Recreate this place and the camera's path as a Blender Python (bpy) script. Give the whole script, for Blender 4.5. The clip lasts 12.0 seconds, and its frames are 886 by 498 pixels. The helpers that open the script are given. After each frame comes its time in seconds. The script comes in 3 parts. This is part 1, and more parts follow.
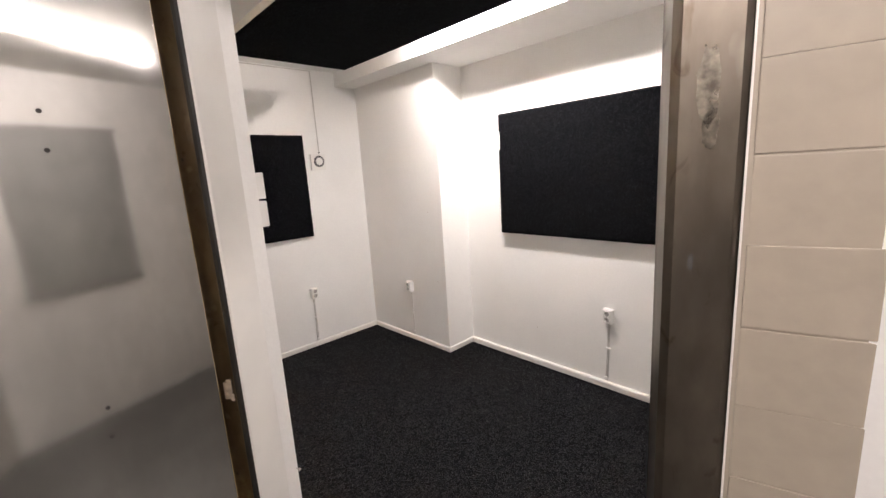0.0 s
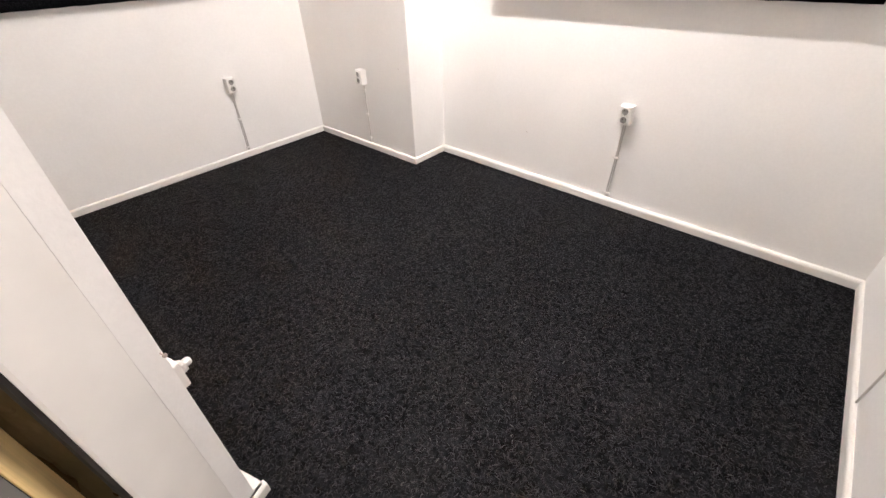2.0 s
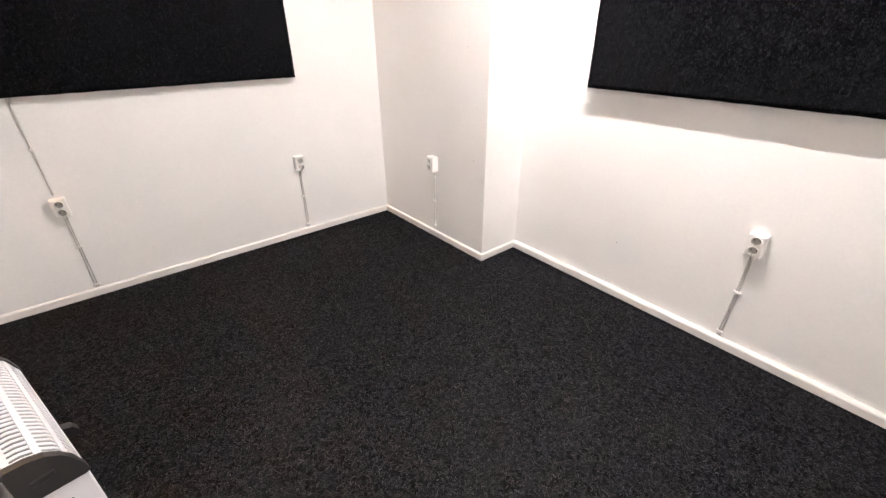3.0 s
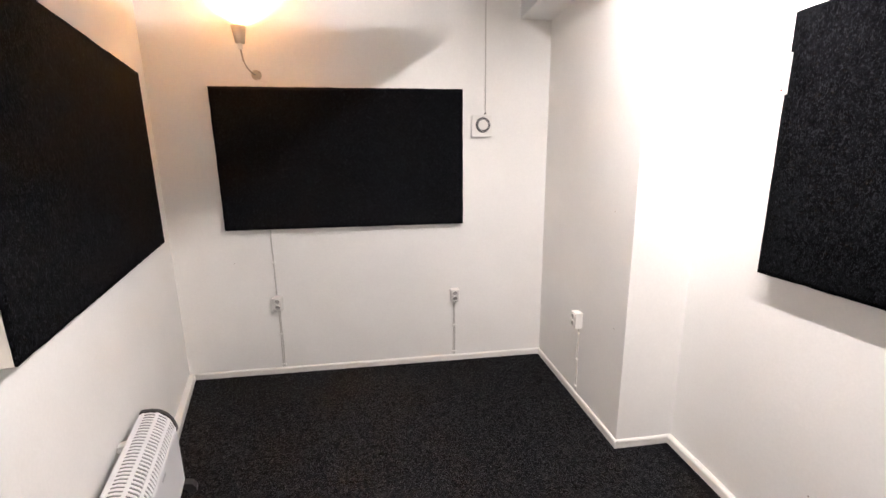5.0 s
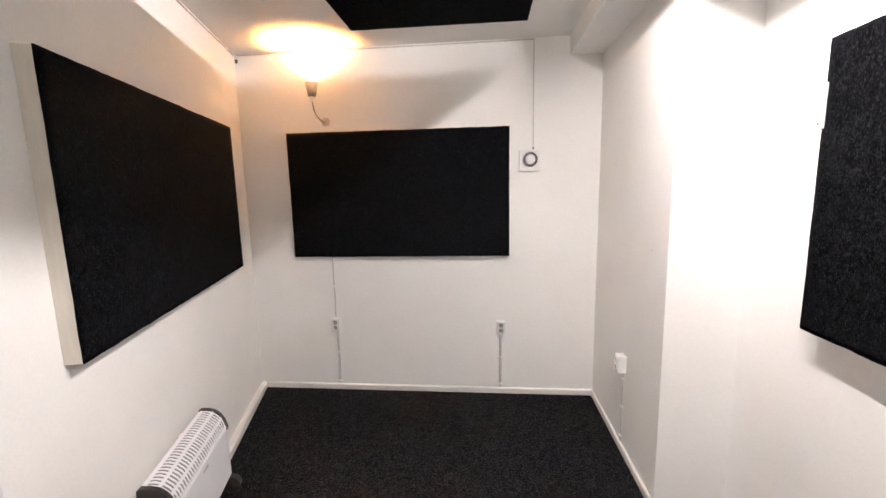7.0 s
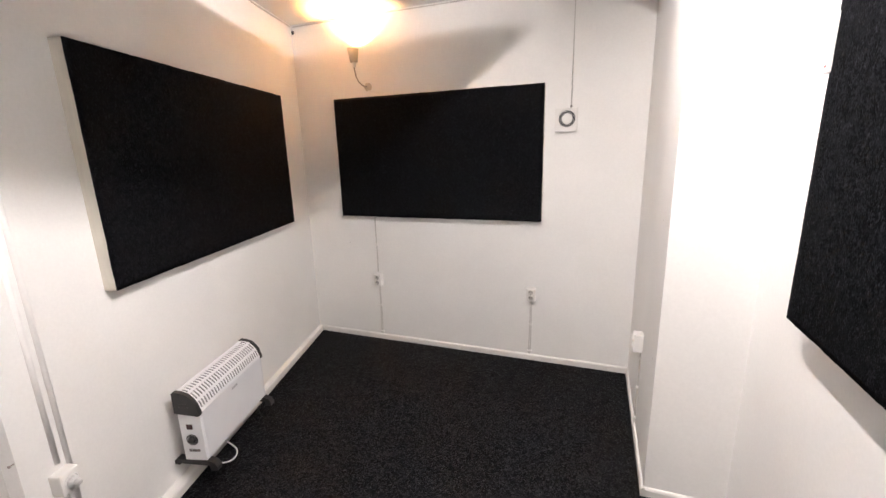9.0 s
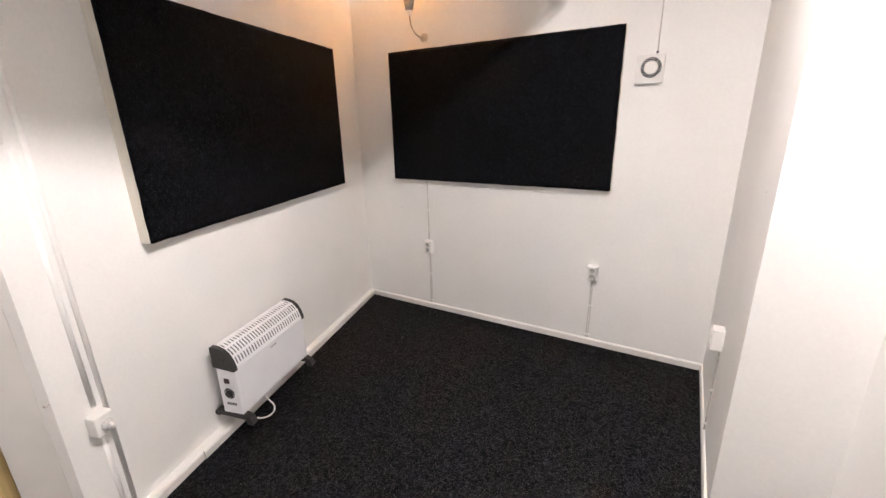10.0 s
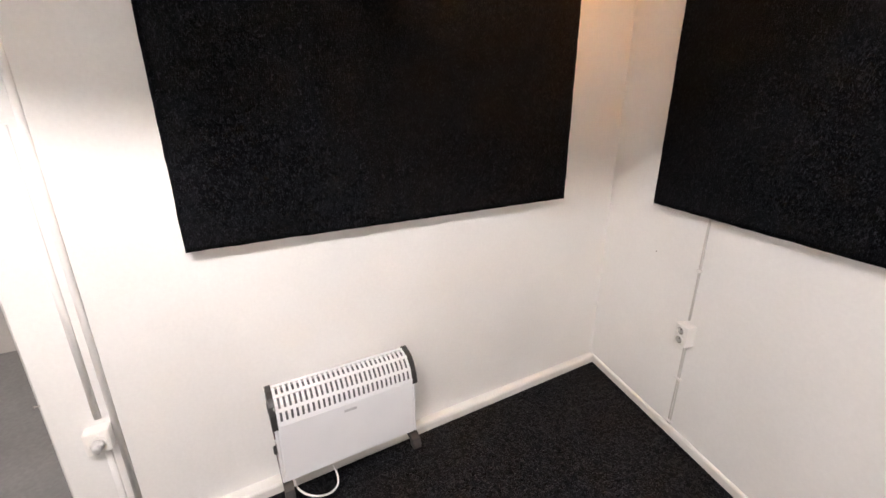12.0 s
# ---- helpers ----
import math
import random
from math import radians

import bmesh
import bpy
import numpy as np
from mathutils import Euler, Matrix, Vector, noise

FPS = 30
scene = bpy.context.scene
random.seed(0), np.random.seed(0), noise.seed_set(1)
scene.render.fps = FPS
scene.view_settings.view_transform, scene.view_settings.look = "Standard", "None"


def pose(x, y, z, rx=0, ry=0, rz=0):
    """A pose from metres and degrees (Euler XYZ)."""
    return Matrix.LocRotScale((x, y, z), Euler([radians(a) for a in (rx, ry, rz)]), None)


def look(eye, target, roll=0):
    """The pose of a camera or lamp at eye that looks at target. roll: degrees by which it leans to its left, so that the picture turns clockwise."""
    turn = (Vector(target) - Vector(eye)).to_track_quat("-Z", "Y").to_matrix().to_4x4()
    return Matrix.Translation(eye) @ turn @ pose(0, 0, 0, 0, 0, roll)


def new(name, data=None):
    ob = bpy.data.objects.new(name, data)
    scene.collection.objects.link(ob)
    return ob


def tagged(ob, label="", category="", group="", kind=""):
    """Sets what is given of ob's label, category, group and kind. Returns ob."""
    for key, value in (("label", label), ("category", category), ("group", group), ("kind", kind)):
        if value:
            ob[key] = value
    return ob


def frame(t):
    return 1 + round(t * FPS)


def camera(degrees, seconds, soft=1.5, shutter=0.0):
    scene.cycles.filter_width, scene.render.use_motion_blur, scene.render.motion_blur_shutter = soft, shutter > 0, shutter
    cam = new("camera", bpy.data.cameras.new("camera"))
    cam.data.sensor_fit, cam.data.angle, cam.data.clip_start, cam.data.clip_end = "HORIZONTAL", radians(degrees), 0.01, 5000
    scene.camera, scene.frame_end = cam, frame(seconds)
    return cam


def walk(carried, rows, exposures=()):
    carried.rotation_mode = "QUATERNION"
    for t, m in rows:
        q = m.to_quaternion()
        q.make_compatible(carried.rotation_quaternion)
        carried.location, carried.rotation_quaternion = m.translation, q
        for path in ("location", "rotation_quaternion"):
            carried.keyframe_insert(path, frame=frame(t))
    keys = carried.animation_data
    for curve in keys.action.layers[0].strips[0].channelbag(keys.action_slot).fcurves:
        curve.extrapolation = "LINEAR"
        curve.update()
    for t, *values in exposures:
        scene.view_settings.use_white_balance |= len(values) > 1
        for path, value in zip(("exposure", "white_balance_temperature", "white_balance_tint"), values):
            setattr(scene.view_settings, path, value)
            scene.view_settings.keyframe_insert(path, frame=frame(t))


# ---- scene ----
cam = camera(94.2, 12.0)
PATH = [
    (0, (0.128, 0.013, 1.561), (1.483, 1.435, 1.187), -3.6),
    (0.5, (0.179, 0.092, 1.476), (1.501, 1.47, 0.881), -3.5),
    (1, (0.263, 0.252, 1.393), (1.563, 1.524, 0.561), -2.9),
    (1.5, (0.397, 0.376, 1.272), (1.658, 1.505, 0.203), -1.9),
    (2, (0.554, 0.48, 1.247), (1.744, 1.565, 0.061), -2.0),
    (2.5, (0.68, 0.703, 1.27), (1.892, 1.861, 0.18), -1.0),
    (3, (0.819, 0.836, 1.302), (1.938, 2.2, 0.36), -0.4),
    (3.5, (1.039, 0.914, 1.378), (1.843, 2.582, 0.622), 0.1),
    (3.7, (1.096, 0.922, 1.376), (1.791, 2.665, 0.683), 0.3),
    (5.3, (1.362, 0.647, 1.5), (1.559, 2.6, 1.117), -0.9),
    (5.5, (1.392, 0.626, 1.511), (1.538, 2.585, 1.146), -0.9),
    (6, (1.43, 0.612, 1.534), (1.469, 2.583, 1.204), -1.0),
    (6.5, (1.544, 0.6, 1.534), (1.469, 2.577, 1.243), -1.1),
    (8.5, (2.038, 0.713, 1.527), (1.486, 2.596, 1.142), -1.5),
    (9, (2.187, 0.693, 1.521), (1.506, 2.516, 1.067), -1.5),
    (9.5, (2.242, 0.72, 1.479), (1.417, 2.462, 0.944), -1.5),
    (10, (2.223, 0.925, 1.465), (1.252, 2.569, 0.872), -1.3),
    (10.5, (2.177, 1.228, 1.465), (0.995, 2.72, 0.85), -1.2),
    (11, (2.146, 1.542, 1.469), (0.729, 2.815, 0.861), -0.8),
    (11.5, (1.957, 1.836, 1.461), (0.317, 2.794, 0.833), 0.2),
    (12, (1.823, 2.129, 1.444), (-0.015, 2.597, 0.81), -0.1),
]
EXPOSURES = [(0.0, 0.15), (0.7, 0.52), (1.5, 0.74), (2.5, 0.82), (3.5, 0.75), (5.5, 0.34), (6.5, 0.30), (9.5, 0.32), (10.5, 0.47), (12.0, 0.62)]
walk(cam, [(t, look(eye, target, roll)) for t, eye, target, roll in PATH], [(t, e, 6500 if t < 2 else 6350, 20) for t, e in EXPOSURES])

# ---- light ----
world = bpy.data.worlds.new("world")
world.use_nodes = True
world.node_tree.nodes["Background"].inputs[0].default_value = (0.01, 0.01, 0.01, 1)
world.node_tree.nodes["Background"].inputs[1].default_value = 0.2
scene.world = world
TUBE_POWER, CORRIDOR_POWER, BULB_POWER = 360.0, 150.0, 15000.0


# ---- materials ----
def material(name, color, rough=0.6, metal=0.0, spread=0.0, scale=8.0, fine=0.0, fine_scale=200.0, bump=0.0,
             bump_scale=150.0, stretch=(1, 1, 1), dark=None, sheen=0.0, emit=None, coord="Object", rough_spread=0.0, gloss=0.5, fibres=None):
    """A node material: a base colour with broad stains, fine grain and relief."""
    m = bpy.data.materials.new(name)
    m.use_nodes = True
    nt = m.node_tree
    b = nt.nodes["Principled BSDF"]
    b.inputs["Base Color"].default_value = (*color, 1)
    b.inputs["Roughness"].default_value = rough
    b.inputs["Metallic"].default_value = metal
    b.inputs["Specular IOR Level"].default_value = gloss
    if sheen:
        b.inputs["Sheen Weight"].default_value = sheen
        b.inputs["Sheen Roughness"].default_value = 0.6
    if emit:
        b.inputs["Emission Color"].default_value = (*emit[0], 1)
        b.inputs["Emission Strength"].default_value = emit[1]
    tc = nt.nodes.new("ShaderNodeTexCoord")
    mp = nt.nodes.new("ShaderNodeMapping")
    mp.inputs["Scale"].default_value = stretch
    nt.links.new(tc.outputs[coord], mp.inputs["Vector"])

    def tex(sc, detail):
        n = nt.nodes.new("ShaderNodeTexNoise")
        n.inputs["Scale"].default_value, n.inputs["Detail"].default_value = sc, detail
        nt.links.new(mp.outputs["Vector"], n.inputs["Vector"])
        return n.outputs["Fac"]

    def ramp(fac, lo, hi, a=0.3, z=0.7):
        r = nt.nodes.new("ShaderNodeMapRange")
        for k, v in zip((1, 2, 3, 4), (a, z, lo, hi)):
            r.inputs[k].default_value = v
        nt.links.new(fac, r.inputs[0])
        return r.outputs[0]

    def mult(x, y):
        n = nt.nodes.new("ShaderNodeMath")
        n.operation = "MULTIPLY"
        nt.links.new(x, n.inputs[0])
        nt.links.new(y, n.inputs[1])
        return n.outputs[0]

    fac = None
    if spread:
        fac = ramp(tex(scale, 4), 1 - spread, 1 + spread)
    if fine:
        g = ramp(tex(fine_scale, 3), 1 - fine, 1 + fine, 0.35, 0.7)
        fac = mult(fac, g) if fac else g
    if fac:
        v = nt.nodes.new("ShaderNodeVectorMath")
        v.operation = "SCALE"
        v.inputs[0].default_value = color
        nt.links.new(fac, v.inputs["Scale"])
        nt.links.new(v.outputs[0], b.inputs["Base Color"])
    for amount, sc, tint, shift, lo in fibres or ():
        m2 = nt.nodes.new("ShaderNodeMapping")
        m2.inputs["Location"].default_value = (shift, shift * 0.7, shift * 1.3)
        m2.inputs["Rotation"].default_value = (shift, shift * 2, shift * 3)
        m2.inputs["Scale"].default_value = (1.0, 1.0, 0.55)
        nt.links.new(tc.outputs[coord], m2.inputs["Vector"])
        f = nt.nodes.new("ShaderNodeTexNoise")
        f.inputs["Scale"].default_value, f.inputs["Detail"].default_value, f.inputs["Distortion"].default_value = sc, 3, 2.0
        nt.links.new(m2.outputs["Vector"], f.inputs["Vector"])
        k = ramp(f.outputs["Fac"], 0.0, amount, lo, lo + 0.17)
        mix = nt.nodes.new("ShaderNodeMix")
        mix.data_type = "RGBA"
        nt.links.new(k, mix.inputs["Factor"])
        nt.links.new(b.inputs["Base Color"].links[0].from_socket, mix.inputs["A"])
        mix.inputs["B"].default_value = (*tint, 1)
        nt.links.new(mix.outputs["Result"], b.inputs["Base Color"])
    if rough_spread:
        nt.links.new(ramp(tex(scale * 0.7, 5), rough - rough_spread, rough + rough_spread), b.inputs["Roughness"])
    if bump:
        bp = nt.nodes.new("ShaderNodeBump")
        bp.inputs["Strength"].default_value, bp.inputs["Distance"].default_value = bump, 0.004
        nt.links.new(tex(bump_scale, 3), bp.inputs["Height"])
        nt.links.new(bp.outputs[0], b.inputs["Normal"])
    return m


def fibre_material():
    """Loose carpet fibres: most dark grey, some brown, a few pale."""
    m = bpy.data.materials.new("carpet_fibre")
    m.use_nodes = True
    nt = m.node_tree
    b = nt.nodes["Principled BSDF"]
    b.inputs["Roughness"].default_value, b.inputs["Specular IOR Level"].default_value = 0.6, 0.2
    g = nt.nodes.new("ShaderNodeNewGeometry")
    r = nt.nodes.new("ShaderNodeValToRGB")
    r.color_ramp.interpolation = "CONSTANT"
    stops = [(0.0, (0.0038, 0.0038, 0.0047)), (0.36, (0.0084, 0.0085, 0.0103)), (0.64, (0.0122, 0.0108, 0.0108)), (0.78, (0.0178, 0.0180, 0.0208)), (0.93, (0.0300, 0.0303, 0.0340)), (0.99, (0.054, 0.053, 0.054))]
    while len(r.color_ramp.elements) < len(stops):
        r.color_ramp.elements.new(0.5)
    for e, (k, c) in zip(r.color_ramp.elements, stops):
        e.position, e.color = k, (*c, 1)
    nt.links.new(g.outputs["Random Per Island"], r.inputs["Fac"])
    nt.links.new(r.outputs["Color"], b.inputs["Base Color"])
    return m


PAINT = material("white_wall_paint", (0.88, 0.865, 0.84), 0.55, spread=0.025, scale=2.5, fine=0.015, fine_scale=90, bump=0.12, bump_scale=110)
CEILING = material("white_ceiling_paint", (0.88, 0.87, 0.85), 0.7, spread=0.03, scale=2, bump=0.1, bump_scale=120)
TRIM = material("white_gloss_trim", (0.80, 0.775, 0.735), 0.35, spread=0.04, scale=6, bump=0.05, bump_scale=60)
BRICK_PAINT = material("cream_painted_brick", (0.365, 0.315, 0.255), 0.36, spread=0.06, scale=5, fine=0.03, fine_scale=40, bump=0.3, bump_scale=25)
CARPET = material("black_needle_carpet", (0.0036, 0.0037, 0.0046), 0.8, spread=0.45, scale=11, fine=0.8, fine_scale=42, bump=0.3, bump_scale=220, gloss=0.05, fibres=[(0.6, 70, (0.019, 0.020, 0.024), 0.0, 0.55), (0.4, 45, (0.018, 0.0145, 0.0135), 3.1, 0.59), (0.7, 140, (0.034, 0.0345, 0.038), 7.7, 0.60)])
FIBRE = fibre_material()
FELT = material("black_felt", (0.0024, 0.0025, 0.0031), 0.95, spread=0.3, scale=14, fine=0.6, fine_scale=60, bump=0.4, bump_scale=260, gloss=0.02, fibres=[(0.8, 100, (0.013, 0.0135, 0.016), 1.0, 0.53), (0.9, 150, (0.025, 0.0265, 0.030), 5.2, 0.575), (0.8, 62, (0.025, 0.026, 0.030), 9.4, 0.61)])
PANEL_WOOD = material("pale_painted_wood", (0.70, 0.655, 0.575), 0.6, spread=0.05, scale=4, fine=0.04, fine_scale=60, stretch=(1, 1, 0.2), bump=0.08)
PLASTIC = material("white_plastic", (0.82, 0.80, 0.77), 0.35, spread=0.02, scale=20)
# white sheath greyed so the colour carries the cable's thin shadow
CABLE = material("shaded_cable_sheath", (0.60, 0.575, 0.545), 0.5, spread=0.05, scale=20)
RECESS = material("dark_recess", (0.06, 0.055, 0.05), 0.6, spread=0.1, scale=30)
# grey for board edge strips and the painted shadow gap of the fan
GAP_EDGE_GREY = material("grey_gap_shade_and_edges", (0.36, 0.345, 0.33), 0.5, spread=0.05, scale=30)
# white wells, darkened in colour for the shade inside them
SOCKET_WELL = material("shaded_socket_well", (0.46, 0.445, 0.42), 0.45, spread=0.03, scale=30)
RING_GREY = material("grey_ring_plastic", (0.022, 0.022, 0.025), 0.5, spread=0.05, scale=30)
HEATER_WHITE = material("white_enamel", (0.83, 0.83, 0.85), 0.3, spread=0.015, scale=10)
WORN_PLATE = material("worn_pale_metal", (0.46, 0.41, 0.37), 0.5, 0.3, spread=0.3, scale=60)
HEATER_GREY = material("zinc_sheet", (0.13, 0.13, 0.14), 0.5, 0.5, spread=0.1, scale=12)
PLUG_GREY = material("pale_grey_plug", (0.62, 0.61, 0.60), 0.3, spread=0.06, scale=60)
BLACK_PLASTIC = material("black_plastic", (0.022, 0.020, 0.020), 0.45, spread=0.1, scale=20)
PRINT = material("dark_print", (0.06, 0.05, 0.05), 0.5, spread=0.1, scale=30)
GREY_PRINT = material("grey_print", (0.55, 0.55, 0.57), 0.5, spread=0.1, scale=30)
STEEL = material("brushed_steel_sheet", (0.62, 0.61, 0.585), 0.07, 1.0, spread=0.18, scale=3.5, fine=0.03, fine_scale=40, stretch=(1, 1, 0.5), bump=0.2, bump_scale=3.0, rough_spread=0.03)
STEEL_DARK = material("tarnished_steel_frame", (0.15, 0.128, 0.105), 0.36, 1.0, spread=0.4, scale=6, fine=0.12, fine_scale=40, stretch=(1, 1, 0.45), bump=0.06, bump_scale=30, rough_spread=0.12, fibres=[(0.6, 9, (0.34, 0.31, 0.27), 2.2, 0.60), (0.8, 22, (0.05, 0.032, 0.018), 6.1, 0.64)])
SMEAR = material("paint_smear_on_steel", (0.20, 0.178, 0.150), 0.30, 1.0, spread=0.3, scale=30, fine=0.3, fine_scale=120, bump=0.1, bump_scale=60, rough_spread=0.1)
RAW_WOOD = material("raw_pine_edge", (0.74, 0.54, 0.25), 0.6, spread=0.12, scale=20, fine=0.1, fine_scale=80, stretch=(1, 1, 0.05), bump=0.1)
BLACK_GAP = material("black_rubber", (0.015, 0.014, 0.013), 0.7, spread=0.1, scale=20)
# pale lamp mount, its shadow put into the colour as a darker beige
BEIGE = material("shaded_mount_plastic", (0.52, 0.46, 0.37), 0.45, spread=0.06, scale=30)
LAMP_SHADE = material("grey_lamp_shade", (0.45, 0.42, 0.37), 0.4, spread=0.04, scale=20)
CHROME = material("dull_chrome", (0.30, 0.275, 0.25), 0.28, 1.0, spread=0.1, scale=40)
BOARD_GREY = material("mid_grey_board", (0.34, 0.34, 0.33), 0.5, spread=0.08, scale=5)
PALE_GREY = material("pale_grey_paint", (0.82, 0.81, 0.79), 0.5, spread=0.05, scale=3, fine=0.03, fine_scale=60, bump=0.1)
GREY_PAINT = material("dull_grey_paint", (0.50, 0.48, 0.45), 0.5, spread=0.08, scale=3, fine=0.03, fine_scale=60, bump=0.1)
CONCRETE = material("grey_floor_paint", (0.16, 0.155, 0.15), 0.5, spread=0.15, scale=2, fine=0.1, fine_scale=60, bump=0.1)
TUBE_GLOW = material("fluorescent_tube", (0.9, 0.9, 0.9), 0.4, emit=((1.0, 0.968, 0.885), TUBE_POWER))
CORRIDOR_GLOW = material("corridor_tube", (0.9, 0.9, 0.9), 0.4, emit=((1.0, 0.95, 0.88), CORRIDOR_POWER))
BULB_GLOW = material("warm_bulb", (0.9, 0.8, 0.6), 0.4, emit=((1.0, 0.47, 0.13), BULB_POWER))
DARK_RED = material("dark_red_rocker", (0.05, 0.012, 0.012), 0.35, spread=0.1, scale=40)
RED = material("red_mark", (0.45, 0.06, 0.05), 0.5, spread=0.1, scale=40)


# ---- mesh helpers ----
def add_box(bm, x0, x1, y0, y1, z0, z1, bevel=0.0, seg=1):
    ret = bmesh.ops.create_cube(bm, size=1.0)
    vs = ret["verts"]
    for v in vs:
        v.co = ((x0 + x1) / 2 + v.co.x * (x1 - x0), (y0 + y1) / 2 + v.co.y * (y1 - y0), (z0 + z1) / 2 + v.co.z * (z1 - z0))
    if bevel:
        es = list({e for v in vs for e in v.link_edges})
        bmesh.ops.bevel(bm, geom=es, offset=bevel, segments=seg, affect="EDGES", profile=0.6)
    return bm


def box(x0, x1, y0, y1, z0, z1, bevel=0.0, seg=1):
    return add_box(bmesh.new(), x0, x1, y0, y1, z0, z1, bevel, seg)


def add_prism(bm, pts, z0, z1):
    lo = [bm.verts.new((x, y, z0)) for x, y in pts]
    hi = [bm.verts.new((x, y, z1)) for x, y in pts]
    bm.faces.new(lo[::-1])
    bm.faces.new(hi)
    k = len(pts)
    for i in range(k):
        bm.faces.new((lo[i], lo[(i + 1) % k], hi[(i + 1) % k], hi[i]))
    bmesh.ops.recalc_face_normals(bm, faces=bm.faces[:])
    return bm


def prism(pts, z0, z1):
    return add_prism(bmesh.new(), pts, z0, z1)


def extrude_x(profile, x0, x1):
    """A closed (y, z) profile drawn out along x."""
    bm = bmesh.new()
    a = [bm.verts.new((x0, y, z)) for y, z in profile]
    b = [bm.verts.new((x1, y, z)) for y, z in profile]
    bm.faces.new(a)
    bm.faces.new(b[::-1])
    k = len(profile)
    for i in range(k):
        bm.faces.new((a[i], b[i], b[(i + 1) % k], a[(i + 1) % k]))
    bmesh.ops.recalc_face_normals(bm, faces=bm.faces[:])
    return bm


def lathe(profile, m=None, seg=24, closed=True):
    """A (radius, height) profile turned about z, then moved by m."""
    bm = bmesh.new()
    rings = []
    for r, h in profile:
        rings.append([bm.verts.new((r * math.cos(2 * math.pi * i / seg), r * math.sin(2 * math.pi * i / seg), h)) for i in range(seg)])
    for a, b in zip(rings, rings[1:]):
        for i in range(seg):
            bm.faces.new((a[i], a[(i + 1) % seg], b[(i + 1) % seg], b[i]))
    for ring in (rings[0], rings[-1]) if closed else ():
        bm.faces.new(ring)
    bmesh.ops.recalc_face_normals(bm, faces=bm.faces[:])
    if m is not None:
        bm.transform(m)
    return bm


def tube(points, r, seg=8):
    """A round rod along points."""
    bm = bmesh.new()
    pts = [Vector(p) for p in points]
    rings = []
    for i, p in enumerate(pts):
        d = (pts[min(i + 1, len(pts) - 1)] - pts[max(i - 1, 0)]).normalized()
        ref = Vector((0, 0, 1)) if abs(d.z) < 0.9 else Vector((1, 0, 0))
        u = d.cross(ref).normalized()
        w = d.cross(u)
        rings.append([bm.verts.new(p + (u * math.cos(2 * math.pi * k / seg) + w * math.sin(2 * math.pi * k / seg)) * r) for k in range(seg)])
    for a, b in zip(rings, rings[1:]):
        for k in range(seg):
            bm.faces.new((a[k], a[(k + 1) % seg], b[(k + 1) % seg], b[k]))
    bm.faces.new(rings[0])
    bm.faces.new(rings[-1])
    bmesh.ops.recalc_face_normals(bm, faces=bm.faces[:])
    return bm


def finish(name, bm, mat, smooth=False):
    me = bpy.data.meshes.new(name)
    bm.to_mesh(me)
    bm.free()
    me.materials.append(mat)
    if smooth:
        for p in me.polygons:
            p.use_smooth = True
    return me


def part(name, bm, mat, parent, label="", smooth=False):
    ob = new(name, finish(name, bm, mat, smooth))
    ob.parent = parent
    if label:
        tagged(ob, label)
    return ob


def structure(name, bm, mat, label, category):
    return tagged(new(name, finish(name, bm, mat)), label, category, kind="structure")


def thing(name, m, label, category, group=""):
    ob = new(name)
    ob.empty_display_size = 0.1
    ob.matrix_world = m
    return tagged(ob, label, category, group)


def facing(x, y, z, out):
    """A frame on a wall: local x runs along it, y out of it into the room, z up."""
    o = Vector((out[0], out[1], 0)).normalized()
    a = o.cross(Vector((0, 0, 1)))
    m = Matrix((a, o, Vector((0, 0, 1)))).transposed().to_4x4()
    m.translation = (x, y, z)
    return m


# ---- plan ----
HEIGHT = 2.50
NW = (-0.07, 3.55)
ALONG = (0.2639, -0.9646)     # the slanted west wall, southwards from the north-west corner
OUT_W = (0.9646, 0.2639)      # into the room
DOOR_P0, DOOR_P1, DOOR_TOP = 2.409, 3.447, 2.06
WALL_D = 0.19
NORTH_Y = 3.55
CHASE_X, CHASE_Y = 2.460, 2.45
EAST_N, EAST_S = 2.770, 2.726
SOUTH_Y = 0.024
BEAM_X, BEAM_Z = 2.245, 2.38


BACK = 0.010                  # plaster face behind the skirting line


def west(p, d):
    return (NW[0] + ALONG[0] * p + OUT_W[0] * d, NW[1] + ALONG[1] * p + OUT_W[1] * d)


def east(y):
    return EAST_S + (EAST_N - EAST_S) * (y - SOUTH_Y) / (CHASE_Y - SOUTH_Y)


def west_face(p):
    """The plaster bulges a little towards the doorway."""
    return -BACK + 0.026 * max(0.0, p - 1.95) / 0.459


def west_rect(p0, p1, d0, d1):
    return [west(p0, d0), west(p1, d0), west(p1, d1), west(p0, d1)]


SW_P = 3.66

# floor and ceiling
floor_pts = [west(0, -0.05), west(DOOR_P0, -0.05), west(DOOR_P0, -0.15), west(DOOR_P1, -0.15), west(DOOR_P1, -0.05), west(SW_P + 0.05, -0.05),
             (2.75, -0.05), (2.85, 2.5), (2.5, 3.6), (-0.1, 3.6)]
structure("floor", prism(floor_pts, -0.04, 0.0), CARPET, "black needle-felt carpet covering the whole room floor", "floor")


